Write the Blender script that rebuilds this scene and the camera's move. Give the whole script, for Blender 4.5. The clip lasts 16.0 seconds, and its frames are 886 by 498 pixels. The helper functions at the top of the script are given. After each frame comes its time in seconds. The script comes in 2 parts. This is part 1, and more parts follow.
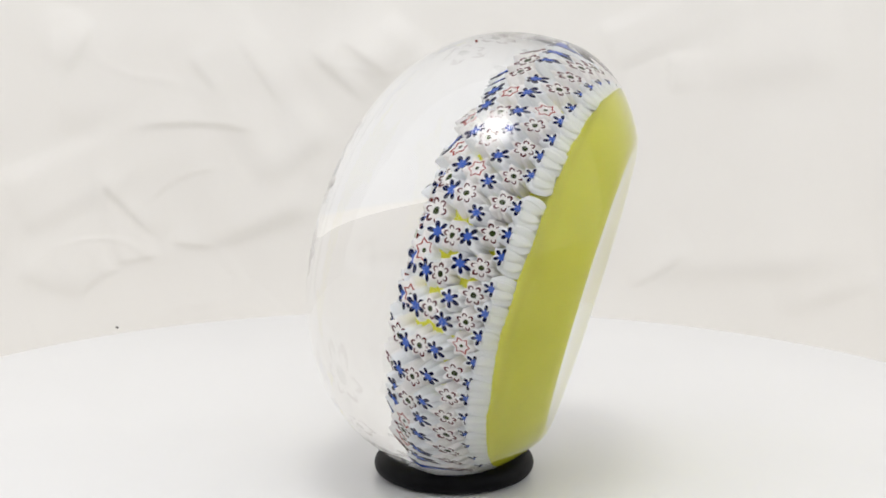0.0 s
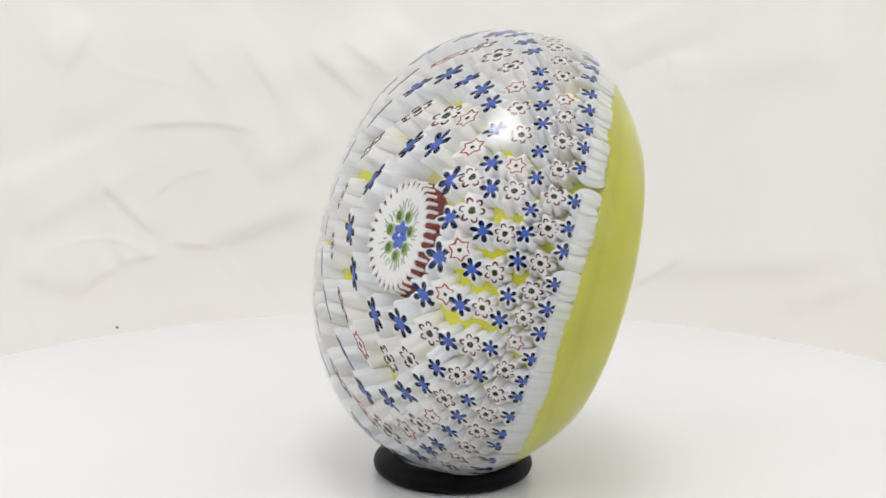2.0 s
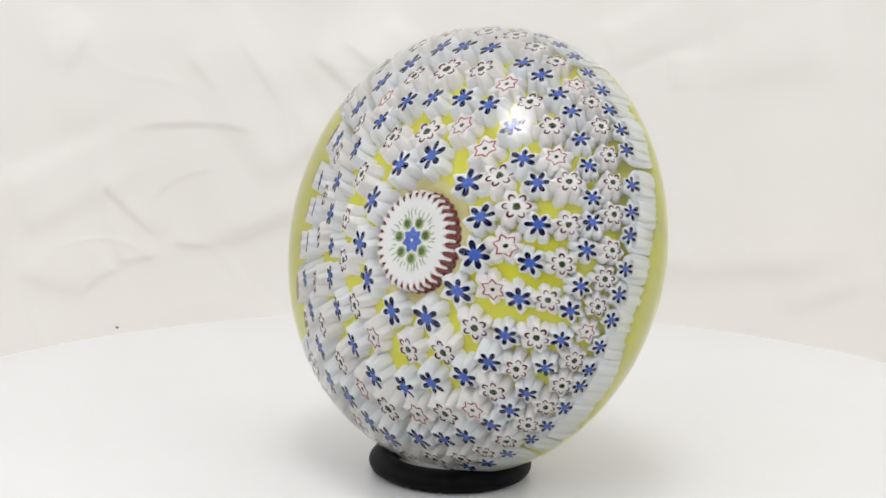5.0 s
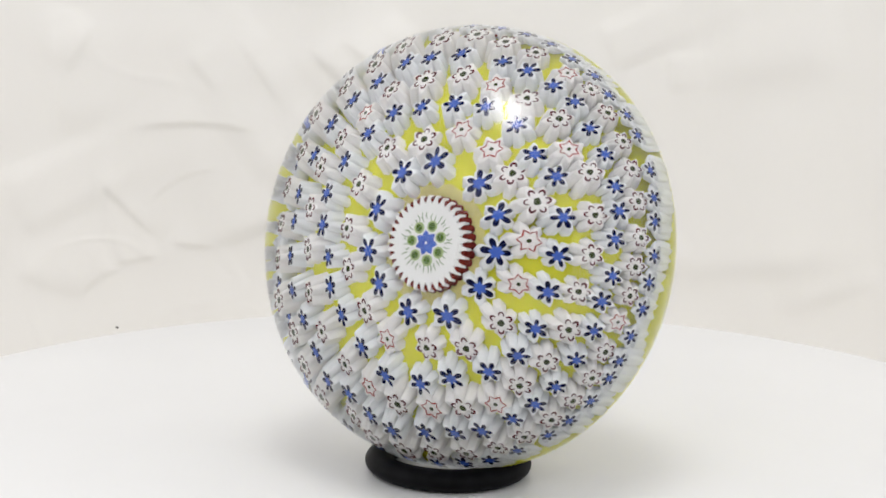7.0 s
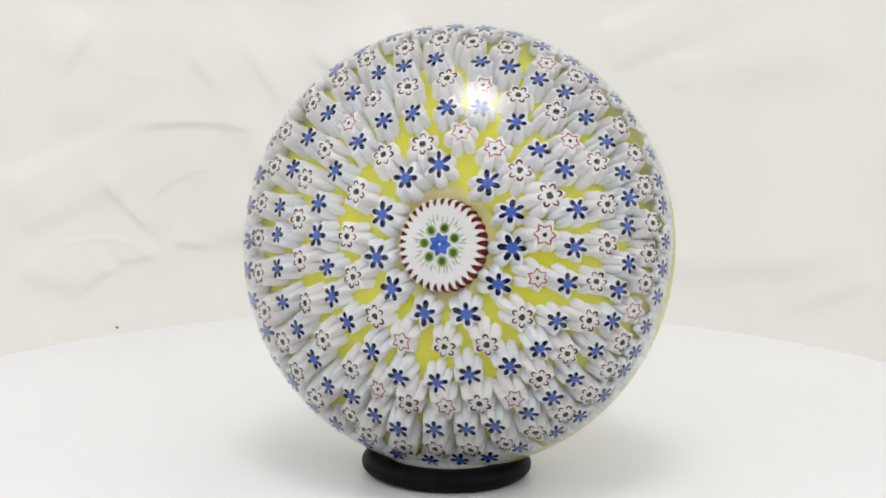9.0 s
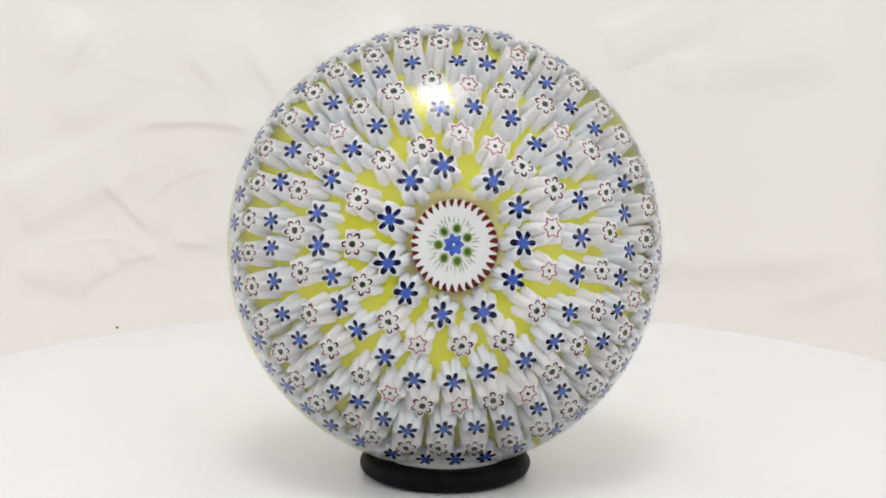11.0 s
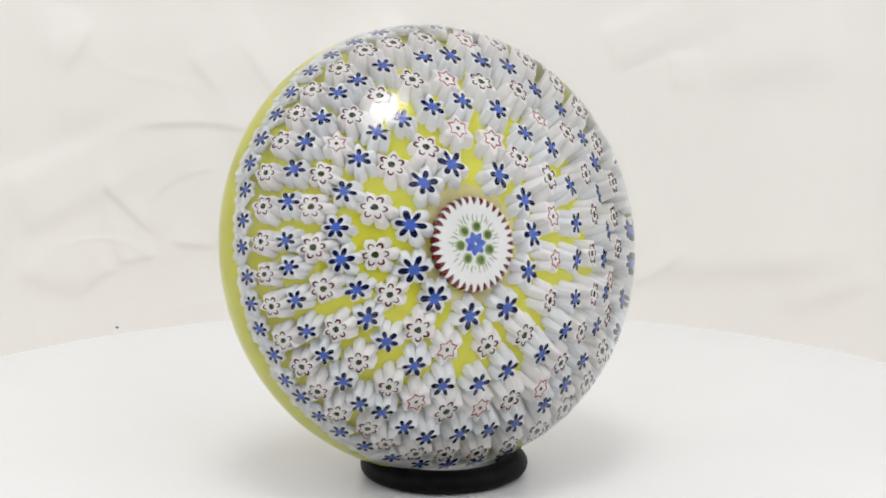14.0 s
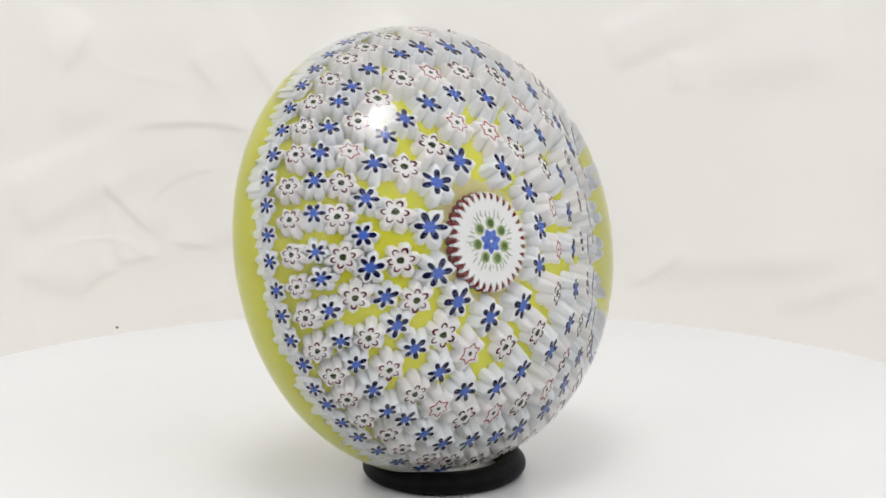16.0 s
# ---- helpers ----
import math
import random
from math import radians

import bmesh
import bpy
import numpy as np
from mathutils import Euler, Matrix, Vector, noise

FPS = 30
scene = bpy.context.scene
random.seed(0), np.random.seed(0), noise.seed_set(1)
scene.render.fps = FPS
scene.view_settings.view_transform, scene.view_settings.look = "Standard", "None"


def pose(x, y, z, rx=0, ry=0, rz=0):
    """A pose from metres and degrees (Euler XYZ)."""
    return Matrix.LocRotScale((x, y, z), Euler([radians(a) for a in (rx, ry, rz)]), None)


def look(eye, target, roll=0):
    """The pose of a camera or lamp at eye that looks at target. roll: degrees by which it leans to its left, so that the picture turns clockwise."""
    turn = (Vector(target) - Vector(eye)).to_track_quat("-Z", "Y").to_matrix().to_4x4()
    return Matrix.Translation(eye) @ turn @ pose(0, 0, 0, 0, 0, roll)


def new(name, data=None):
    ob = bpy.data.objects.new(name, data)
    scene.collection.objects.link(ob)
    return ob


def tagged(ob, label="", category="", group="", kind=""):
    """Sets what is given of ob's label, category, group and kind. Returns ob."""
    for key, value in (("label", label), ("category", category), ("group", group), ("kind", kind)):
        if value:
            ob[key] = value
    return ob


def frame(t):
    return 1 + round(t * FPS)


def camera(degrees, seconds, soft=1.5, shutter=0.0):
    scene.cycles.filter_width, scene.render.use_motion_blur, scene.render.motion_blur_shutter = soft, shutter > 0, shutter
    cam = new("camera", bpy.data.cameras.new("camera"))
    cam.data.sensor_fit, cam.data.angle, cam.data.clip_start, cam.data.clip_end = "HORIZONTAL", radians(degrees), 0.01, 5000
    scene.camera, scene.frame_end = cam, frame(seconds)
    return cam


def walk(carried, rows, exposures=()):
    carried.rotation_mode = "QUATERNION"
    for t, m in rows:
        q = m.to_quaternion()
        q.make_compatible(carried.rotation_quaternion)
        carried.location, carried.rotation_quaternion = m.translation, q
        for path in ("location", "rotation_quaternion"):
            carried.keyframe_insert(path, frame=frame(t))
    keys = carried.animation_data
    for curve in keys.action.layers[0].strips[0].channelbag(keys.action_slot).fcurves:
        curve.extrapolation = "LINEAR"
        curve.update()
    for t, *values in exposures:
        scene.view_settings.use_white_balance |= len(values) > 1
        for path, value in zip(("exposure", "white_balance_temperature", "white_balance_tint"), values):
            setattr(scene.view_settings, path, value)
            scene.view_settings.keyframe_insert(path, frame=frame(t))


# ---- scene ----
TAU, BODY_H, WIDE_Z, RAD, BASE_R, OVAL, SQUARE = 15.11, 46.97, 16.65, 38.16, 25.85, 0.979, 2.264
START_TURN, TURN_RATE = -12.70, 9.756
BASE_SLOPE = 0.065
MM = 0.001

cam = camera(20.2, 16.0, soft=1.7)
EYE = (0.00799, -0.41074, 0.12953)
AIM = (-0.00153, 0.0, 0.040)
walk(cam, [(0.0, look(EYE, AIM, 0.56)), (16.0, look(EYE, AIM, 0.56))])

# ---- light: a bright white room and one lamp above ----
world = bpy.data.worlds.new("world")
scene.world = world
world.use_nodes = True
world.node_tree.nodes["Background"].inputs[0].default_value = (0.93, 0.93, 0.95, 1)
world.node_tree.nodes["Background"].inputs[1].default_value = 1.285


def area_lamp(name, eye, target, size, power, color):
    """A square lamp that is brightest in its middle and fades out towards its edge, like a bulb behind frosted glass."""
    data = bpy.data.lights.new(name, "AREA")
    data.shape, data.size, data.energy, data.color = "SQUARE", size, power, color
    data.use_nodes = True
    nt = data.node_tree
    geo, sub, ln = nt.nodes.new("ShaderNodeNewGeometry"), nt.nodes.new("ShaderNodeVectorMath"), nt.nodes.new("ShaderNodeVectorMath")
    sub.operation, ln.operation = "SUBTRACT", "LENGTH"
    sub.inputs[1].default_value = (0.5, 0.5, 0)
    ramp = nt.nodes.new("ShaderNodeMapRange")
    ramp.interpolation_type = "SMOOTHSTEP"
    for i, v in enumerate((0.0, 0.5, 3.4, 0.0)):
        ramp.inputs[i + 1].default_value = v
    nt.links.new(geo.outputs["Parametric"], sub.inputs[0])
    nt.links.new(sub.outputs["Vector"], ln.inputs[0])
    nt.links.new(ln.outputs["Value"], ramp.inputs["Value"])
    nt.links.new(ramp.outputs["Result"], nt.nodes["Emission"].inputs["Strength"])
    ob = new(name, data)
    ob.matrix_world = look(eye, target)
    return ob


area_lamp("lamp", (-0.03, -0.26, 1.15), (0, 0, 0.03), 0.62, 5.1, (1.0, 0.98, 0.95))


# ---- materials ----
def material(name, color, rough=0.5, **more):
    m = bpy.data.materials.new(name)
    m.use_nodes = True
    b = m.node_tree.nodes["Principled BSDF"]
    b.inputs["Base Color"].default_value = (*color, 1)
    b.inputs["Roughness"].default_value = rough
    for key, value in more.items():
        b.inputs[key.replace("_", " ")].default_value = value
    return m


def mottled(m, color_a, color_b, scale, detail=4.0, bump=0.0, bump_scale=None, distance=0.0005):
    """Colour that varies by noise, with a fine relief."""
    nt = m.node_tree
    b = nt.nodes["Principled BSDF"]
    tc = nt.nodes.new("ShaderNodeTexCoord")
    n = nt.nodes.new("ShaderNodeTexNoise")
    n.inputs["Scale"].default_value, n.inputs["Detail"].default_value = scale, detail
    nt.links.new(tc.outputs["Object"], n.inputs["Vector"])
    ramp = nt.nodes.new("ShaderNodeValToRGB")
    ramp.color_ramp.elements[0].position, ramp.color_ramp.elements[1].position = 0.35, 0.65
    ramp.color_ramp.elements[0].color, ramp.color_ramp.elements[1].color = (*color_a, 1), (*color_b, 1)
    nt.links.new(n.outputs["Fac"], ramp.inputs["Fac"])
    nt.links.new(ramp.outputs["Color"], b.inputs["Base Color"])
    if bump:
        n2 = nt.nodes.new("ShaderNodeTexNoise")
        n2.inputs["Scale"].default_value, n2.inputs["Detail"].default_value = bump_scale or scale * 4, 5
        nt.links.new(tc.outputs["Object"], n2.inputs["Vector"])
        bp = nt.nodes.new("ShaderNodeBump")
        bp.inputs["Strength"].default_value, bp.inputs["Distance"].default_value = bump, distance
        nt.links.new(n2.outputs["Fac"], bp.inputs["Height"])
        nt.links.new(bp.outputs["Normal"], b.inputs["Normal"])
    return m


# for the unseen panel that is added to dim the glass's front reflections
GREY_BLOCKER = mottled(material("grey_blocker_paint", (0.12, 0.12, 0.12), 0.8), (0.24, 0.24, 0.24), (0.28, 0.28, 0.27), 3, bump=0.1, bump_scale=80)
GLASS = material("clear_glass", (0.99, 0.994, 0.997), 0.0, IOR=1.544, Transmission_Weight=1.0)
WHITE_CANE = mottled(material("white_opal_glass", (0.87, 0.9, 0.93), 0.45, Subsurface_Weight=0.15, Subsurface_Scale=0.0006), (0.90, 0.935, 0.975), (0.945, 0.96, 0.98), 300)
PINK_CANE = mottled(material("pinkish_opal_glass", (0.9, 0.86, 0.85), 0.45, Subsurface_Weight=0.15, Subsurface_Scale=0.0006), (0.955, 0.925, 0.905), (0.965, 0.95, 0.94), 300)
YELLOW = mottled(material("lime_yellow_glass", (0.6, 0.56, 0.05), 0.4, Subsurface_Weight=0.2, Subsurface_Scale=0.001), (0.765, 0.755, 0.055), (0.81, 0.8, 0.07), 160, detail=5.0, bump=0.25, bump_scale=300, distance=0.0004)
NAVY = material("navy_glass", (0.0015, 0.0035, 0.042), 0.4)
BLUE = mottled(material("blue_glass", (0.05, 0.11, 0.5), 0.4), (0.04, 0.1, 0.5), (0.085, 0.18, 0.64), 900)
MAROON = material("maroon_glass", (0.11, 0.01, 0.016), 0.4)
RED = mottled(material("brick_red_glass", (0.3, 0.02, 0.012), 0.4), (0.11, 0.008, 0.005), (0.24, 0.02, 0.011), 700)
SCARLET = mottled(material("scarlet_glass", (0.4, 0.04, 0.03), 0.4), (0.28, 0.02, 0.015), (0.5, 0.06, 0.04), 900)
# yellow tinged by the red cane's reflection, put into the colour
BEIGE = mottled(material("beige_reflection", (0.5, 0.43, 0.2), 0.4), (0.66, 0.6, 0.24), (0.78, 0.73, 0.3), 300)
GREEN = mottled(material("leaf_green_glass", (0.1, 0.2, 0.02), 0.4), (0.03, 0.075, 0.006), (0.1, 0.2, 0.02), 900)
PALE_GREEN = material("pale_green_glass", (0.42, 0.52, 0.25), 0.4)
GREY_GREEN = material("grey_green_glass", (0.4, 0.47, 0.35), 0.4)
GREY_GREEN_DARK = material("grey_dirt", (0.14, 0.13, 0.12), 0.8)
OLIVE = material("dark_olive_glass", (0.035, 0.05, 0.012), 0.4)
SNOW = mottled(material("bright_white_glass", (0.88, 0.88, 0.87), 0.4, Subsurface_Weight=0.1, Subsurface_Scale=0.0005), (0.93, 0.93, 0.92), (0.96, 0.96, 0.955), 400)
RUBBER = mottled(material("black_rubber", (0.006, 0.006, 0.007), 0.5, Specular_IOR_Level=0.08), (0.002, 0.002, 0.0025), (0.005, 0.005, 0.006), 400, bump=0.1, bump_scale=2500, distance=0.0001)
TABLE = mottled(material("white_plastic", (0.82, 0.82, 0.82), 0.3), (0.68, 0.68, 0.68), (0.71, 0.71, 0.708), 14, bump=0.03, bump_scale=900, distance=0.0002)
CLOTH = mottled(material("white_backdrop_paper", (0.8, 0.78, 0.75), 0.75), (0.77, 0.75, 0.715), (0.80, 0.785, 0.755), 9, bump=0.08, bump_scale=60, distance=0.002)

# what is sunk in the clear glass has no gloss of its own
for m in (SCARLET, BEIGE, WHITE_CANE, PINK_CANE, YELLOW, NAVY, BLUE, MAROON, RED, GREEN, PALE_GREEN, GREY_GREEN, OLIVE, SNOW):
    m.node_tree.nodes["Principled BSDF"].inputs["Specular IOR Level"].default_value = 0.0
    m.node_tree.nodes["Principled BSDF"].inputs["Subsurface Radius"].default_value = (1, 1, 1)


# ---- mesh helpers ----
def part(name, bm, mats, parent=None, label="", matrix=None, smooth=True):
    me = bpy.data.meshes.new(name)
    bm.to_mesh(me)
    bm.free()
    for m in mats if isinstance(mats, (list, tuple)) else [mats]:
        me.materials.append(m)
    if smooth:
        for f in me.polygons:
            f.use_smooth = True
    return place(name, me, parent, label, matrix)


def place(name, me, parent=None, label="", matrix=None):
    ob = new(name, me)
    if parent:
        ob.parent = parent
    if matrix is not None:
        ob.matrix_basis = matrix
    if label:
        tagged(ob, label=label)
    return ob


def spun(points, segments, sx=1.0, sy=1.0):
    """Turns a profile of (r, z) round the z axis; a point with r = 0 closes it."""
    bm = bmesh.new()
    rows = []
    for r, z in points:
        if r < 1e-9:
            rows.append([bm.verts.new((0, 0, z))])
        else:
            rows.append([bm.verts.new((r * sx * math.cos(2 * math.pi * i / segments), r * sy * math.sin(2 * math.pi * i / segments), z)) for i in range(segments)])
    for a, b in zip(rows, rows[1:]):
        for i in range(segments):
            j = (i + 1) % segments
            if len(a) == 1 and len(b) == 1:
                continue
            if len(a) == 1:
                bm.faces.new((a[0], b[j], b[i]))
            elif len(b) == 1:
                bm.faces.new((a[i], a[j], b[0]))
            else:
                bm.faces.new((a[i], a[j], b[j], b[i]))
    bmesh.ops.recalc_face_normals(bm, faces=bm.faces)
    return bm


# ---- setting ----
def build_turntable():
    R, T, TOP = 118.5 * MM, 9 * MM, 0.5 * MM
    pts = [(0, TOP), (R - 1.2 * MM, TOP)]
    pts += [(R - 1.2 * MM + 1.2 * MM * math.sin(a), TOP - 1.2 * MM + 1.2 * MM * math.cos(a)) for a in (0.4, 0.8, 1.2, 1.57)]
    pts += [(R, -T + 1 * MM), (R - 1 * MM, -T), (0, -T)]
    table = tagged(new("turntable"), "round glossy white plastic display turntable, slowly turning", "turntable")
    part("platter", spun(pts, 256), TABLE, table)
    foot = spun([(0, -T), (88 * MM, -T), (90 * MM, -T - 2 * MM), (92 * MM, -30 * MM), (0, -30 * MM)], 96)
    part("foot", foot, TABLE, table)
    return table


def crease(x, z, x0, z0, x1, z1, width, height, bow=0.0):
    """Height of a soft fold that runs between two points of the sheet."""
    dx, dz = x1 - x0, z1 - z0
    n = math.hypot(dx, dz)
    s = ((x - x0) * dx + (z - z0) * dz) / n / n
    d = ((z - z0) * dx - (x - x0) * dz) / n - bow * n * 4 * s * (1 - s)
    fade = np.clip(np.minimum(s, 1 - s) * 3.0 + 0.15, 0, 1)
    fade = fade * fade * (3 - 2 * fade)
    return height * fade * (1.0 / (1.0 + np.exp(np.clip(-d / width * 2.2, -40, 40))) * np.exp(-np.maximum(d, 0) / (9 * width)))


def build_backdrop():
    """A crumpled white sheet hung behind the turntable, its foot on the table top."""
    W, H, nx, nz, Y0 = 0.8, 0.6, 720, 420, 0.19
    u, w = np.linspace(-1, 1, nx), np.linspace(0, 1, nz)
    xs, zs = np.meshgrid(W * (0.22 * u + 0.78 * u ** 5), -0.0305 + (H + 0.0305) * (0.2 * w + 0.8 * w ** 4))
    d = np.zeros_like(xs)
    for i in range(nz):
        for j in range(nx):
            x, z = xs[i, j], zs[i, j]
            wx, wz = x + 0.02 * noise.noise((x * 14, z * 14, 7.7)), z + 0.02 * noise.noise((x * 14, z * 14, 2.2))
            fold = max(0.0, 0.09 - abs(noise.noise((wx * 19, wz * 15, 4.1)))) + 0.5 * max(0.0, 0.08 - abs(noise.noise((wx * 37, wz * 41, 8.3))))
            d[i, j] = 0.0024 * noise.noise((x * 11, z * 11, 0.3)) + 0.0024 / (1 + math.exp(min(50, x * 60))) * fold + 0.0006 * fold + 0.0002 * noise.noise((wx * 60, wz * 60, 9.0))
    for x0, z0, x1, z1, width, height, bow in CREASES:
        d += crease(xs, zs, x0, z0, x1, z1, 0.6 * width, 1.45 * height, -bow)
    verts = np.stack([xs, Y0 - d, zs], -1).reshape(-1, 3)
    k = np.arange(nx * nz).reshape(nz, nx)
    faces = np.stack([k[:-1, :-1], k[:-1, 1:], k[1:, 1:], k[1:, :-1]], -1).reshape(-1, 4)
    me = bpy.data.meshes.new("backdrop")
    me.from_pydata(verts.tolist(), [], faces.tolist())
    me.materials.append(CLOTH)
    me.shade_smooth()
    sheet = tagged(new("backdrop", me), "crumpled off-white paper backdrop hung behind the turntable", "backdrop", kind="structure")
    bm = bmesh.new()
    bmesh.ops.create_icosphere(bm, subdivisions=2, radius=0.0004, matrix=Matrix.Translation((-0.0870, Y0 - 0.0012, -0.0224)) @ Matrix.Diagonal((1.0, 0.4, 0.8, 1)))
    for v in bm.verts:
        v.co += 0.00012 * noise.noise_vector(v.co * 3000)
    tagged(part("speck", bm, GREY_GREEN_DARK), "tiny dark speck of dirt stuck to the backdrop", "speck")
    return sheet


CREASES = [
    (-0.0825, 0.0276, -0.0509, 0.0270, 0.0011, 0.00045, -0.06),
    (-0.0920, 0.0167, -0.0759, -0.0002, 0.0016, 0.0006, 0.03),
    (-0.0799, 0.0073, -0.0599, 0.0181, 0.0013, 0.0003, -0.12),
    (-0.0640, -0.0021, -0.0365, 0.0088, 0.004, 0.0012, 0.0),
    (-0.0972, -0.0156, -0.0857, -0.0075, 0.0015, 0.0004, -0.08),
    (-0.1020, 0.0563, -0.0995, 0.0250, 0.003, 0.0008, 0.04),
    (-0.0980, 0.0411, -0.0906, 0.0537, 0.002, 0.0005, 0),
    (-0.0685, 0.0468, -0.0607, 0.0370, 0.0016, 0.0004, 0.05),
    (-0.0571, 0.0514, -0.0455, 0.0335, 0.0016, 0.0004, 0.0),
    (-0.0393, 0.0481, -0.0248, 0.0351, 0.002, 0.0008, 0.02),
    (-0.0317, 0.0503, -0.0179, 0.0408, 0.002, 0.0006, 0),
    (-0.0737, -0.0009, -0.0625, -0.0021, 0.0015, 0.0005, 0),
    (-0.0878, -0.0068, -0.0758, -0.0040, 0.0014, 0.0004, 0),
    (-0.0512, 0.0137, -0.0317, 0.0274, 0.005, 0.0009, 0),
    (0.0486, 0.0486, 0.0495, 0.0382, 0.0014, 0.0004, 0),
    (0.0397, -0.0106, 0.0556, -0.0003, 0.002, 0.0005, 0.05),
    (0.0313, 0.0552, 0.0370, 0.0429, 0.003, 0.0006, 0),
    (0.0452, -0.0069, 0.0938, -0.0040, 0.006, 0.0009, 0.02),
    (-0.1133, -0.0086, -0.0951, -0.0149, 0.004, 0.0007, 0),
    (-0.1153, 0.0170, -0.1074, 0.0001, 0.005, 0.0008, 0),
    (0.0590, 0.0404, 0.0916, 0.0464, 0.008, 0.001, 0),
    (0.0776, -0.0172, 0.1034, -0.0082, 0.004, 0.0006, 0),
    (-0.0180, 0.0574, -0.0289, 0.0434, 0.004, 0.0008, 0),
]

build_backdrop()


def build_reflection_blocker():
    """A low dark grey panel behind the camera, added to darken the dome's reflections."""
    bm = bmesh.new()
    bmesh.ops.create_cube(bm, size=1.0, matrix=Matrix.Translation((0, -1.25, 0.335)) @ Matrix.Diagonal((1.7, 0.1, 0.73, 1)))
    return tagged(part("reflection_blocker", bm, GREY_BLOCKER, smooth=False), "low plain grey panel added out of view to darken reflections in the glass", "wall", kind="structure")


build_reflection_blocker()
bm = spun([(0, -30.5 * MM), (1.6, -30.5 * MM)], 64)
tagged(part("ground", bm, CLOTH), "white paper-covered table top under the turntable", "table top", kind="structure")
turntable = build_turntable()

# ---- the paperweight ----
paperweight = tagged(new("paperweight"), "round clear glass millefiori paperweight with lime yellow ground, standing on edge", "paperweight")
ta = radians(TAU)
BODY = Matrix(((0, math.sin(ta), -math.cos(ta), 7.96 * MM), (-1, 0, 0, 0.84 * MM), (0, math.cos(ta), math.sin(ta), 38.79 * MM), (0, 0, 0, 1)))
BODY = BODY @ Matrix.Translation((0, 0, -WIDE_Z * MM))  # z = 0 at the flat base


def slope_base(bm):
    """The ground and polished base is not quite square to the axis."""
    for v in bm.verts:
        v.co.z -= BASE_SLOPE * v.co.x * max(0.0, 1 - v.co.z / (0.7 * WIDE_Z * MM)) ** 2.5


def lower_r(z):
    b = WIDE_Z / math.sqrt(1 - (BASE_R / RAD) ** 2)
    return RAD * math.sqrt(max(0, 1 - ((z - WIDE_Z) / b) ** 2))


def build_glass():
    pts = [(0, 0.35), (12, 0.3), (20, 0.12), (BASE_R - 1.2, 0.0), (BASE_R - 0.5, 0.04), (BASE_R - 0.12, 0.2)]
    pts += [(lower_r(z), z) for z in np.linspace(0.45, WIDE_Z, 44)]
    c = BODY_H - WIDE_Z
    for a in np.linspace(0, math.pi / 2, 110)[1:]:
        s = math.sin(a)
        pts.append((RAD * max(0, 1 - s ** SQUARE) ** (1 / SQUARE), WIDE_Z + c * s))
    pts[-1] = (0, BODY_H)
    bm = spun([(r * MM, z * MM) for r, z in pts], 288, OVAL, 1.0)
    slope_base(bm)
    ob = part("glass_dome", bm, GLASS, paperweight, "thick clear polished glass dome", BODY)
    return ob


build_glass()

def build_ground():
    top = [(0, 23.6), (7.2, 23.6), (9.5, 23.3), (14, 22.8), (18, 21.4), (21, 19.3), (23.2, 16.9), (24.8, 14.0), (26.0, 12.0)]
    side = [(26.9, 10.8), (27.9, 9.9), (29.2, 9.1), (31.0, 8.0), (32.4, 6.8), (32.8, 5.8), (31.9, 4.4), (30.0, 2.9), (28.2, 1.8), (26.6, 1.0), (25.4, 0.8), (0, 0.8)]
    bm = spun([(r * MM, z * MM) for r, z in top + side], 128, OVAL, 1.0)
    for v in bm.verts:
        v.co.z += 0.00035 * noise.noise(v.co * 260)
        if v.co.z > 0.0082:  # the cushion's shoulder is higher on one side
            v.co.z += 0.0009 * min(1.0, max(0.0, -v.co.x) / 0.028) * min(1.0, max(0.0, v.co.xy.length - 0.024) / 0.003)
    slope_base(bm)
    return part("ground_layer", bm, YELLOW, paperweight, "opaque lime yellow glass cushion under the canes", BODY)


build_ground()


def petal(phi, n, depth, soft):
    """Outline of a rod with n petals: pointed where soft is 0, round ribs with sharp grooves where it is 1."""
    u = abs((phi * n / (2 * math.pi) + 0.5) % 1 - 0.5) * 2
    pointed = 0.45 * u + 0.55 * math.sin(math.pi * u / 2) ** 2
    rounded = 1 - math.cos(math.pi * u / 2) ** 0.55 if u < 1 else 1.0
    return 1 - depth * ((1 - soft) * pointed + soft * rounded)


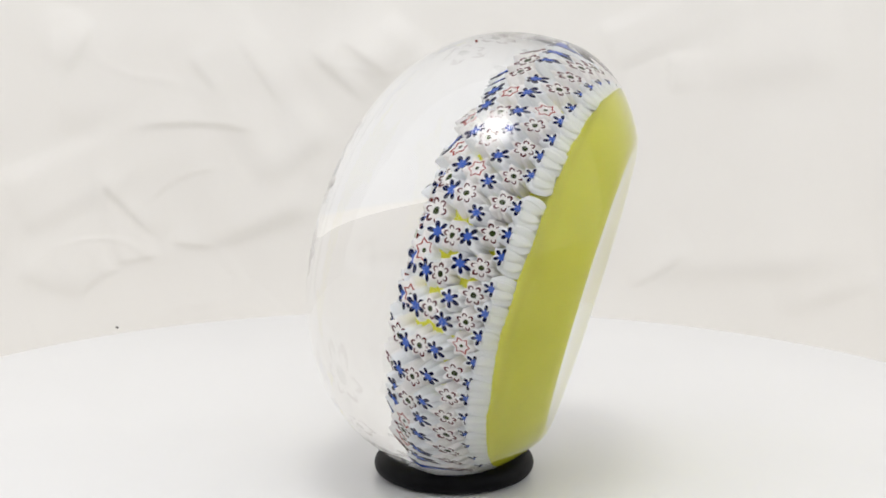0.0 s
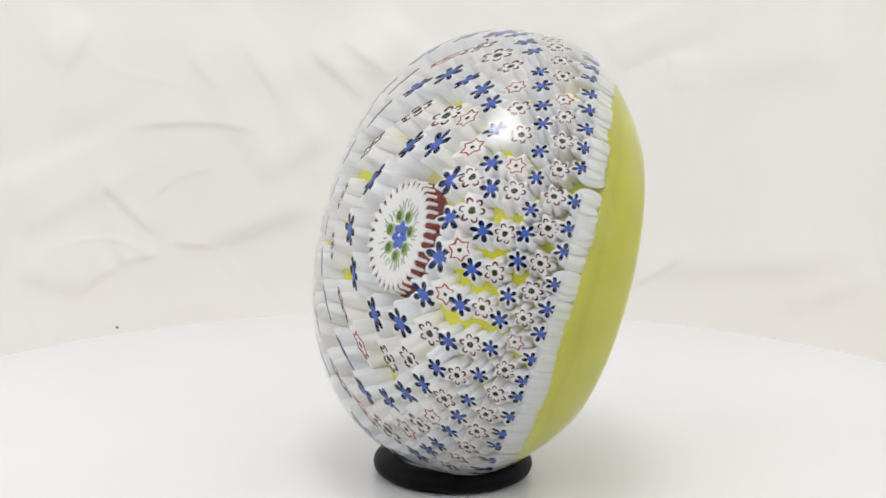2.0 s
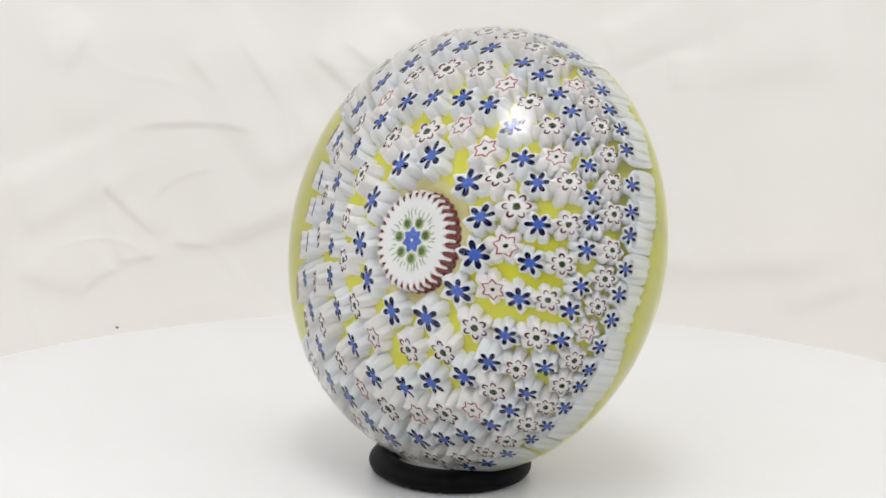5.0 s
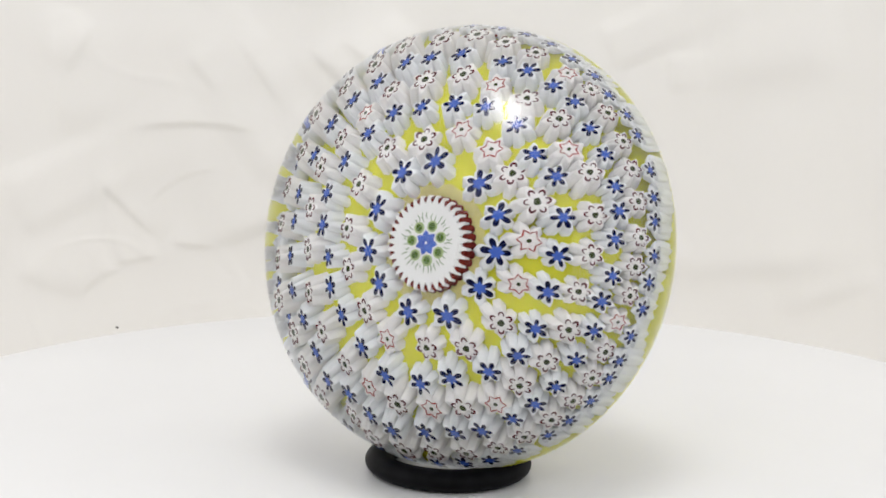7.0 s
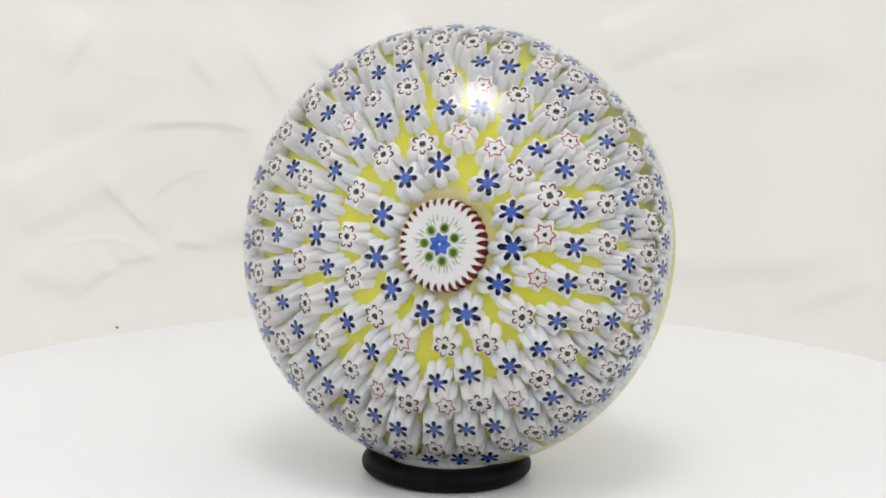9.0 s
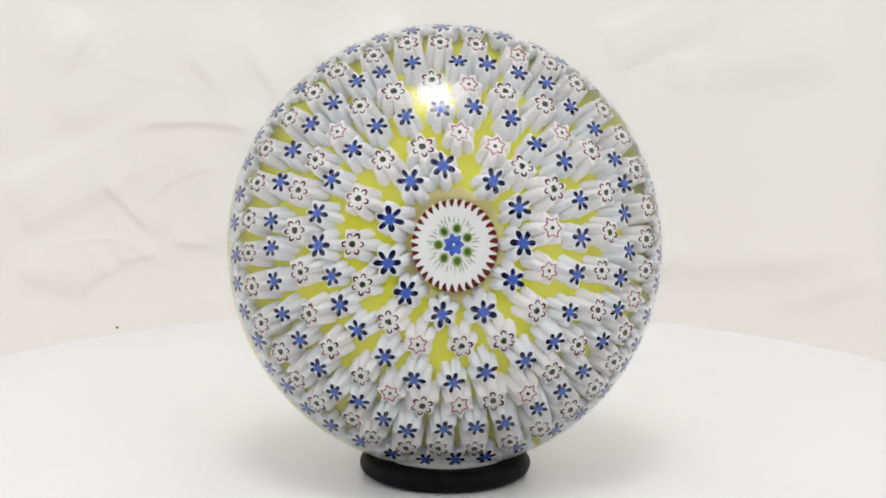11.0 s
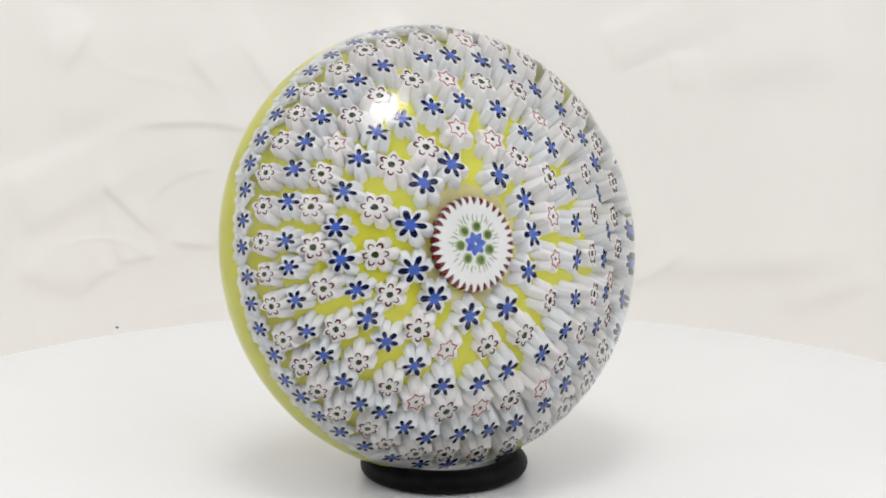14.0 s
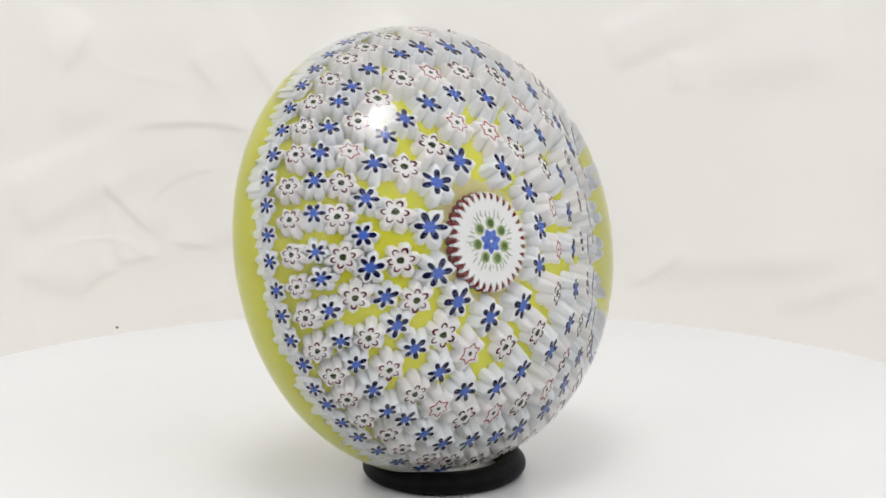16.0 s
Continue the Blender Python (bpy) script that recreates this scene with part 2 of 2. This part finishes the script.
def cane_mesh(name, seed, mat, draped=0.0):
    """A ribbed rod of radius 1 with its end face at z = 0; a draped one bends over towards +x."""
    rnd = random.Random(seed)
    bm = bmesh.new()
    n, seg = 6, 72
    wob = [1 + rnd.uniform(-0.12, 0.1) for _ in range(n)]
    phase = rnd.uniform(0, 2 * math.pi)
    if draped:  # its value is the length of the skirt; x, z, size, depth of the grooves, flattening
        steps = ((0, 0, 0.95, 0.4, 1), (0.01, -0.05, 1.0, 0.39, 1), (0.05, -0.2, 1.1, 0.36, 1), (0.2, -0.3, 1.24, 0.34, 0.9), (0.55, -0.33, 1.36, 0.36, 0.74), (1.0, -0.34, 1.4, 0.4, 0.56), (1.45, -0.38, 1.38, 0.44, 0.42), (1.9, -0.42, 1.27, 0.48, 0.3), (2.25, -0.46, 0.95, 0.5, 0.18), (2.4, -0.5, 0.55, 0.5, 0.07))
        steps = [(x * (draped if x > 0.3 else 1), *more) for x, *more in steps]
    else:
        steps = ((0, 0, 0.95, 0.46, 1), (0, -0.05, 1.0, 0.45, 1), (0, -0.3, 1.02, 0.42, 1), (0, -0.7, 1.06, 0.4, 1), (0, -1.2, 1.13, 0.39, 1), (0, -2.8, 1.18, 0.34, 1))
    rows = []
    for k, (x, z, s, dep, flat) in enumerate(steps):
        x2, z2 = steps[min(k + 1, len(steps) - 1)][:2]
        x1, z1 = steps[max(k - 1, 0)][:2]
        tx, tz = (x2 - x1, z2 - z1) if draped and k > 1 else (0, -1)
        ln = math.hypot(tx, tz)
        tx, tz = tx / ln, tz / ln
        row = []
        for i in range(seg):
            a = 2 * math.pi * i / seg
            q = int(((a + math.pi / n) % (2 * math.pi)) / (2 * math.pi / n)) % n
            w = s * petal(a, n, dep, min(1.0, max(0, k - 1) / 2)) * (1 + (wob[q] - 1) * abs(math.cos(n * a / 2))) * (1 - 0.05 * min(k, 2) / 2 * math.sin(9 * a) ** 2)
            e1, e2 = w * math.cos(a + phase) * flat, w * math.sin(a + phase)
            reach = 0.0  # the ribs of a draped rod end unevenly
            if draped and k > 5:
                reach = 0.17 * (k - 5) * (math.cos(n * a / 2) ** 2 - 0.5 + 4 * (wob[q] - 1))
            row.append(bm.verts.new((x - tz * e1 + tx * reach, e2, z + tx * e1 + tz * reach)))
        rows.append(row)
    mid = bm.verts.new((0, 0, 0.03))
    for i in range(seg):
        bm.faces.new((mid, rows[0][i], rows[0][(i + 1) % seg]))
    for a, b in zip(rows, rows[1:]):
        for i in range(seg):
            j = (i + 1) % seg
            bm.faces.new((a[i], b[i], b[j], a[j]))
    bm.faces.new(rows[-1])
    bmesh.ops.recalc_face_normals(bm, faces=bm.faces)
    me = bpy.data.meshes.new(name)
    bm.to_mesh(me)
    bm.free()
    me.materials.append(mat)
    for f in me.polygons:
        f.use_smooth = True
    me["phase"] = phase
    return me


def slab(bm, outline, z0, z1, slot=0):
    """A flat piece with an outline, from z0 up to z1."""
    top = [bm.verts.new((x, y, z1)) for x, y in outline]
    low = [bm.verts.new((x, y, z0)) for x, y in outline]
    c = bm.verts.new((sum(x for x, _ in outline) / len(outline), sum(y for _, y in outline) / len(outline), z1))
    for i in range(len(outline)):
        j = (i + 1) % len(outline)
        bm.faces.new((c, top[i], top[j])).material_index = slot
        bm.faces.new((top[i], low[i], low[j], top[j])).material_index = slot


def disc(x, y, r, n=12, squash=1.0, turn=0.0):
    out = []
    for i in range(n):
        a = 2 * math.pi * i / n
        px, py = r * math.cos(a), r * squash * math.sin(a)
        out.append((x + px * math.cos(turn) - py * math.sin(turn), y + px * math.sin(turn) + py * math.cos(turn)))
    return out


def finish(name, bm, mats):
    bmesh.ops.recalc_face_normals(bm, faces=bm.faces)
    me = bpy.data.meshes.new(name)
    bm.to_mesh(me)
    bm.free()
    for m in mats:
        me.materials.append(m)
    return me


def star_mesh(seed):
    """A blue star with six dark petals, on an end face of radius 1."""
    rnd = random.Random(seed)
    bm = bmesh.new()
    for k in range(6):
        a = k * math.pi / 3 + rnd.uniform(-0.07, 0.07)
        far = 0.8 * (1 + rnd.uniform(-0.12, 0.08))
        wide = 0.15 * (1 + rnd.uniform(-0.2, 0.2))
        out = []
        for s, w in ((0.16, 0.75), (0.30, 0.85), (0.45, 1.05), (0.58, 1.1), (0.69, 0.8), (0.76, 0.2)):
            out.append((s / 0.76 * far, w * wide))
        out += [(x, -y) for x, y in reversed(out)]
        slab(bm, [(x * math.cos(a) - y * math.sin(a), x * math.sin(a) + y * math.cos(a)) for x, y in out], -0.05, 0.045, 0)
    out = []
    for i in range(12):
        r = (0.43 if i % 2 == 0 else 0.27) * (1 + rnd.uniform(-0.06, 0.06))
        out.append((r * math.cos(i * math.pi / 6), r * math.sin(i * math.pi / 6)))
    slab(bm, out, -0.05, 0.06, 1)
    return finish("blue_star", bm, [NAVY, BLUE])


def flower_mesh(seed, red):
    """A ring of dark arcs at the petals round a green eye."""
    rnd = random.Random(seed)
    bm = bmesh.new()
    for k in range(6):
        a = k * math.pi / 3 + rnd.uniform(-0.06, 0.06)
        out, inn = [], []
        c, rad, th = 0.5, 0.15, 0.045 * (1 + rnd.uniform(-0.4, 0.3))
        for i in range(9):
            if red:  # pointed petals
                u = i / 4 - 1
                x, y, t = c + 0.26 * (1 - abs(u)) - 0.12, 0.2 * u, th * rnd.uniform(0.5, 1.3)
                out.append((x + t, y * (1 + t)))
                inn.append((x - t, y * (1 - t)))
            else:
                b = math.radians(-105 + 210 * i / 8)
                t = th * (0.5 + 0.6 * math.cos(b * 0.6))
                out.append((c + (rad + t) * 1.25 * math.cos(b), (rad + t) * math.sin(b)))
                inn.append((c + (rad - t) * 1.25 * math.cos(b), (rad - t) * math.sin(b)))
        for i in range(8):
            quad = [out[i], out[i + 1], inn[i + 1], inn[i]]
            slab(bm, [(x * math.cos(a) - y * math.sin(a), x * math.sin(a) + y * math.cos(a)) for x, y in quad], -0.05, 0.04, 0)
    out = [(r * math.cos(t), r * math.sin(t)) for r, t in (((0.13 if red else 0.21) * (1 + rnd.uniform(-0.22, 0.18)), i * math.pi / 5) for i in range(10))]
    slab(bm, out, -0.05, 0.05, 1)
    return finish("flower", bm, [SCARLET if red else MAROON, OLIVE])


WHITE_RODS = [cane_mesh("cane", s, WHITE_CANE) for s in range(4)]
LONG_RODS = [cane_mesh("cane", 50 + s, WHITE_CANE, 1.1) for s in range(4)]
DRAPED_RODS = [cane_mesh("cane", 30 + s, WHITE_CANE, 0.78) for s in range(5)]
SHORT_RODS = [cane_mesh("cane", 40 + s, WHITE_CANE, 0.6) for s in range(4)]
PINK_RODS = [cane_mesh("cane", 10 + s, PINK_CANE) for s in range(4)]
STARS = [star_mesh(s) for s in range(5)]
FLOWERS = [flower_mesh(s, False) for s in range(5)]
RED_FLOWERS = [flower_mesh(20 + s, True) for s in range(3)]

# rings of canes: turn round the axis and distance from it, in degrees and millimetres
STAR_RING_A = ((-161, 9.5), (-130, 9.8), (-96, 10.7), (-64, 11.4), (-31, 10.8), (-1, 10.9), (26, 11.4), (54, 11.1), (94, 11.2), (122, 10.6), (159, 9.3))
FLOWER_RING_A = (
    (-179, 13.8), (-154, 13.9), (-127, 14.4), (-107, 15.4), (-83, 15.1), (-61, 16.2), (-38, 16.0), (-16, 15.0), (8, 15.1),
    (27, 17.0), (46, 15.3), (64, 15.5), (84, 16.1), (105, 14.4), (128, 15.2), (154, 14.5),
)
STAR_RING_B = (
    (-179, 18.4), (-164, 17.2), (-150, 17.8), (-136, 17.9), (-119, 18.6), (-104, 20.1), (-88, 19.9), (-74, 19.2), (-57, 20.0),
    (-43, 20.5), (-30, 19.8), (-14, 18.8), (2, 18.9), (18, 19.7), (35, 20.2), (48, 18.9), (63, 19.9), (79, 19.8),
    (93, 19.2), (108, 19.0), (121, 19.5), (135, 19.0), (151, 18.8), (167, 19.0),
)
FLOWER_RING_B = (
    (-169, 21.0), (-153, 21.7), (-138, 22.1), (-123, 22.2), (-111, 22.5), (-99, 23.0), (-86, 22.7), (-74, 22.9), (-62, 23.7),
    (-51, 23.0), (-38, 23.0), (-24, 22.8), (-10, 21.7), (4, 22.5), (18, 23.1), (33, 23.8), (44, 22.2), (55, 23.7),
    (69, 22.8), (82, 22.5), (95, 23.0), (109, 22.6), (122, 22.8), (134, 21.9), (147, 21.8), (160, 22.1), (175, 21.4),
)
STAR_RING_C = (
    (-179, 24.0), (-168, 24.2), (-157, 24.5), (-147, 24.1), (-136, 24.5), (-127, 25.6), (-119, 24.8), (-110, 25.6), (-102, 26.3),
    (-91, 25.4), (-81, 25.4), (-72, 25.7), (-61, 25.6), (-52, 25.4), (-43, 25.3), (-32, 24.8), (-21, 24.7), (-11, 23.9),
    (-2, 24.6), (10, 24.3), (19, 25.3), (27, 25.4), (38, 25.4), (48, 25.1), (58, 25.8), (67, 25.3), (77, 25.2),
    (86, 25.0), (100, 25.3), (110, 25.1), (118, 25.4), (128, 24.7), (138, 24.7), (148, 24.6), (159, 24.2), (172, 24.2),
)
FLOWER_RING_C = (
    (-178, 26.2), (-168, 26.4), (-157, 26.8), (-147, 26.2), (-138, 26.8), (-129, 27.4), (-118, 26.4), (-111, 27.6), (-101, 27.7),
    (-92, 27.1), (-82, 27.3), (-72, 27.4), (-63, 27.3), (-53, 27.1), (-44, 27.0), (-35, 26.7), (-26, 25.9), (-16, 25.4),
    (-7, 26.1), (2, 26.0), (11, 26.7), (22, 26.7), (32, 27.1), (41, 27.2), (51, 27.3), (60, 27.6), (69, 26.7),
    (81, 26.8), (91, 26.8), (100, 27.2), (110, 26.8), (121, 27.2), (130, 26.7), (140, 26.7), (151, 27.2), (161, 26.3),
    (172, 26.4),
)
STAR_RING_D = (
    (-178, 26.3), (-170, 26.7), (-162, 26.8), (-153, 26.4), (-145, 27.5), (-138, 26.9), (-130, 27.2), (-122, 27.2), (-113, 27.2),
    (-104, 27.4), (-95, 27.4), (-87, 27.2), (-79, 27.4), (-70, 27.1), (-59, 27.2), (-51, 27.4), (-42, 27.5), (-33, 27.5),
    (-27, 27.3), (-19, 27.0), (-10, 27.3), (-2, 27.3), (6, 27.8), (16, 27.8), (23, 28.2), (31, 28.9), (42, 28.9),
    (49, 28.8), (58, 27.4), (65, 28.2), (74, 27.5), (82, 28.0), (90, 27.8), (98, 27.6), (106, 27.6), (114, 27.7),
    (123, 27.4), (131, 26.9), (140, 27.5), (148, 27.9), (156, 27.2), (165, 26.7), (173, 26.8),
)
# places, height of the ring and its tilt in x and y, radius of a cane, lean of the end face, kind, turns of the red ones
RINGS = [
    (STAR_RING_A, 24.98, -0.34, -0.01, 2.7, 25, "star", ()),
    (FLOWER_RING_A, 24.02, -0.27, 0.03, 2.55, 34, "flower", (-107, -16, 8, 64, 84)),
    (STAR_RING_B, 22.86, -0.32, 0.06, 2.15, 42, "star", ()),
    (FLOWER_RING_B, 20.93, -0.65, -0.11, 2.25, 51, "flower", (-111, -86, -62, 44, 82, 134)),
    (STAR_RING_C, 18.69, -0.74, -0.25, 1.85, 60, "star", ()),
    (FLOWER_RING_C, 15.95, -0.80, -0.13, 2.05, 69, "flower", (-16, 69)),
    (STAR_RING_D, 12.94, -0.13, -0.14, 1.85, 76, "draped star", ()),
]


def build_canes():
    rnd = random.Random(7)
    for places, height, tilt_x, tilt_y, size, lean, kind, reds in RINGS:
        draped = kind == "draped star"
        for deg, r in places:
            a = radians(deg)
            z = height + tilt_x * math.cos(a) + tilt_y * math.sin(a)
            m = Matrix.Translation((r * math.cos(a) * MM, r * math.sin(a) * MM, z * MM))
            m = BODY @ m @ Matrix.Rotation(a, 4, "Z") @ Matrix.Rotation(radians(lean + (8 * max(0.0, math.cos(a)) if 13 < r < 25 else 0) + rnd.uniform(-4, 4)), 4, "Y")
            m = m @ Matrix.Rotation(radians(rnd.uniform(-6, 6)), 4, "X")
            s = size * rnd.uniform(0.93, 1.07) * MM
            m = m @ Matrix.Diagonal((s, s * rnd.uniform(0.92, 1.0), s if draped else 2.3 * MM, 1))
            if kind == "flower":
                red = deg in reds
                rod, face = rnd.choice(PINK_RODS), rnd.choice(RED_FLOWERS if red else FLOWERS)
                label = "ribbed white glass cane with a red flower" if red else "ribbed white glass cane with a maroon and green flower"
            else:
                skirts = LONG_RODS if -110 < deg < -12 else DRAPED_RODS if math.cos(a) > -0.35 else SHORT_RODS
                rod, face = rnd.choice(skirts if draped else WHITE_RODS), rnd.choice(STARS)
                label = "ribbed white glass cane with a blue star"
            cane = place("cane", rod, paperweight, label, m)
            fit = 0.88 if draped else 0.95
            place("flower" if kind == "flower" else "star", face, cane, "", Matrix.Rotation(rod["phase"], 4, "Z") @ Matrix.Diagonal((fit, fit, 1, 1)))


def lean_over(bm):
    """The big cane sits askew: its foot is shifted sideways under its level face."""
    for v in bm.verts:
        v.co.x -= 0.2 * min(0.0, v.co.z)


def build_centre_cane():
    R, n = 6.85, 33
    m = BODY @ Matrix.Translation((0.62 * MM, -0.5 * MM, 25.55 * MM)) @ Matrix.Diagonal((0.94, 1.02, 1, 1))
    bm = bmesh.new()
    seg = n * 8
    out = []
    for i in range(seg):
        w = (0.5 + 0.5 * math.cos(2 * math.pi * i * n / seg)) ** 0.95
        out.append((R * (0.81 + 0.19 * w) * math.cos(2 * math.pi * i / seg) * MM, R * (0.81 + 0.19 * w) * math.sin(2 * math.pi * i / seg) * MM))
    slab(bm, out, -0.9 * MM, 0.12 * MM)
    slab(bm, disc(0, 0, R * 0.86 * MM, 48), -4.5 * MM, -0.8 * MM, 1)
    lean_over(bm)
    bmesh.ops.recalc_face_normals(bm, faces=bm.faces)
    core = part("centre_cane", bm, [SNOW, RED], paperweight, "large central white cane with a red and white cogged rim", m, smooth=False)
    # added ring: its beige paints the red foot's reflection in the yellow
    beige_halo = spun([(5.5 * MM, -2.2 * MM), (7.2 * MM, -1.75 * MM), (8.4 * MM, -1.95 * MM), (8.9 * MM, -2.5 * MM), (5.5 * MM, -3.2 * MM), (5.5 * MM, -2.2 * MM)], 96)
    for v in beige_halo.verts:
        v.co *= 1 + 0.05 * noise.noise(v.co * 400)
    part("beige_halo", beige_halo, BEIGE, core, "dull beige ring round the foot, added as the red's reflection in the yellow")
    bm = bmesh.new()
    rib = spun([(0, 0.0), (0.32 * MM, -0.03 * MM), (0.46 * MM, -0.25 * MM), (0.53 * MM, -0.8 * MM), (0.56 * MM, -1.5 * MM), (0.55 * MM, -4.5 * MM), (0, -4.5 * MM)], 12)
    lean_over(rib)
    rib_mesh = finish("rib", rib, [RED])
    for f in rib_mesh.polygons:
        f.use_smooth = True
    for i in range(n):
        a = 2 * math.pi * (i + 0.5) / n
        place("rib", rib_mesh, core, "", Matrix.Translation((R * 0.91 * math.cos(a) * MM, R * 0.91 * math.sin(a) * MM, 0.02 * MM)))
    bm.free()
    bm = bmesh.new()
    out = []
    for i in range(28):
        a = 2 * math.pi * i / 28
        out.append(((1.5 + 0.3 * math.cos(7 * a)) * math.cos(a) * MM, (1.5 + 0.3 * math.cos(7 * a)) * math.sin(a) * MM))
    slab(bm, out, 0, 0.26 * MM)
    bmesh.ops.recalc_face_normals(bm, faces=bm.faces)
    part("blue_heart", bm, BLUE, core, "seven-lobed blue heart", smooth=False)
    bm = bmesh.new()
    slab(bm, disc(0, 0, 0.2 * MM, 10), 0, 0.3 * MM)
    part("white_dot", bm, SNOW, core, smooth=False)
    rnd = random.Random(3)
    for k in range(7):
        a = 2 * math.pi * (k + 0.5) / 7
        x, y = 2.5 * math.cos(a) * MM, 2.5 * math.sin(a) * MM
        bm = bmesh.new()
        slab(bm, disc(x, y, 0.84 * MM, 14, rnd.uniform(0.9, 1.05), a), 0, 0.24 * MM)
        tube = part("ring", bm, PALE_GREEN, core, "pale green tube end", smooth=False)
        bm = bmesh.new()
        slab(bm, disc(x, y, 0.56 * MM, 12, rnd.uniform(0.85, 1.1), a), 0, 0.28 * MM)
        part("green_dot", bm, GREEN, tube, "dark green dot", smooth=False)
    bm = bmesh.new()
    for k in range(35):
        a = 2 * math.pi * (k + 0.5) / 35 + rnd.uniform(-0.05, 0.05)
        r0, r1 = rnd.uniform(2.9, 3.5), rnd.uniform(3.7, 4.6)
        c, d = Vector((math.cos(a), math.sin(a))), Vector((-math.sin(a), math.cos(a)))
        b = rnd.uniform(-0.25, 0.25)
        pts = [c * r0 + d * 0.07, c * (r0 + r1) / 2 + d * (b + 0.07), c * r1 + d * 0.04, c * r1 - d * 0.04, c * (r0 + r1) / 2 + d * (b - 0.07), c * r0 - d * 0.07]
        slab(bm, [(q.x * MM, q.y * MM) for q in pts], 0, 0.18 * MM)
    bmesh.ops.recalc_face_normals(bm, faces=bm.faces)
    part("thread_rays", bm, GREY_GREEN, core, "thin grey-green glass threads", smooth=False)


def build_specks():
    """A grain of dust on the dome and two dark grains in the yellow cushion."""
    for x, y, z, r, name, mat in ((5.83, 35.3, 29.3, 0.22, "dust_grain", RED), (28.9, -3.9, 2.45, 0.17, "dark_grain", GREY_GREEN_DARK), (29.3, -2.85, 7.9, 0.25, "dark_grain", GREY_GREEN_DARK)):
        bm = bmesh.new()
        bmesh.ops.create_icosphere(bm, subdivisions=2, radius=r * MM)
        for v in bm.verts:
            v.co *= 1 + 0.5 * noise.noise(v.co * 5000)
        part(name, bm, mat, paperweight, "tiny dark grain", BODY @ Matrix.Translation((x * MM, y * MM, z * MM)))


build_canes()
build_centre_cane()
build_specks()


# ---- the rubber ring that holds it ----
def build_ring():
    rm, rt, rz = 12.2, 2.5, 1.95
    bm = bmesh.new()
    n, k = 128, 32
    rows = []
    for i in range(n):
        a = 2 * math.pi * i / n
        rows.append([bm.verts.new(((rm + rt * math.cos(b)) * 0.93 * math.cos(a) * MM, (rm + rt * math.cos(b)) * math.sin(a) * MM, (0.5 + rz + rz * math.sin(b)) * MM)) for b in (2 * math.pi * j / k for j in range(k))])
    for i in range(n):
        for j in range(k):
            bm.faces.new((rows[i][j], rows[(i + 1) % n][j], rows[(i + 1) % n][(j + 1) % k], rows[i][(j + 1) % k]))
    bmesh.ops.recalc_face_normals(bm, faces=bm.faces)
    return tagged(part("rubber_ring", bm, RUBBER), "thick black rubber ring holding the glass on the turntable", "rubber ring")


rubber_ring = build_ring()


def motions():
    """All three turn together about the turntable's axis."""
    def turned(t, x=0.0, y=0.0):
        a = START_TURN + TURN_RATE * t
        return Matrix.Rotation(radians(a), 4, "Z") @ Matrix.Translation((x, y, 0))
    times = [0.5 * i for i in range(33)]
    walk(paperweight, [(t, turned(t)) for t in times])
    walk(rubber_ring, [(t, turned(t, 0.00058, 0.00078)) for t in times])
    walk(turntable, [(t, turned(t)) for t in times])


motions()
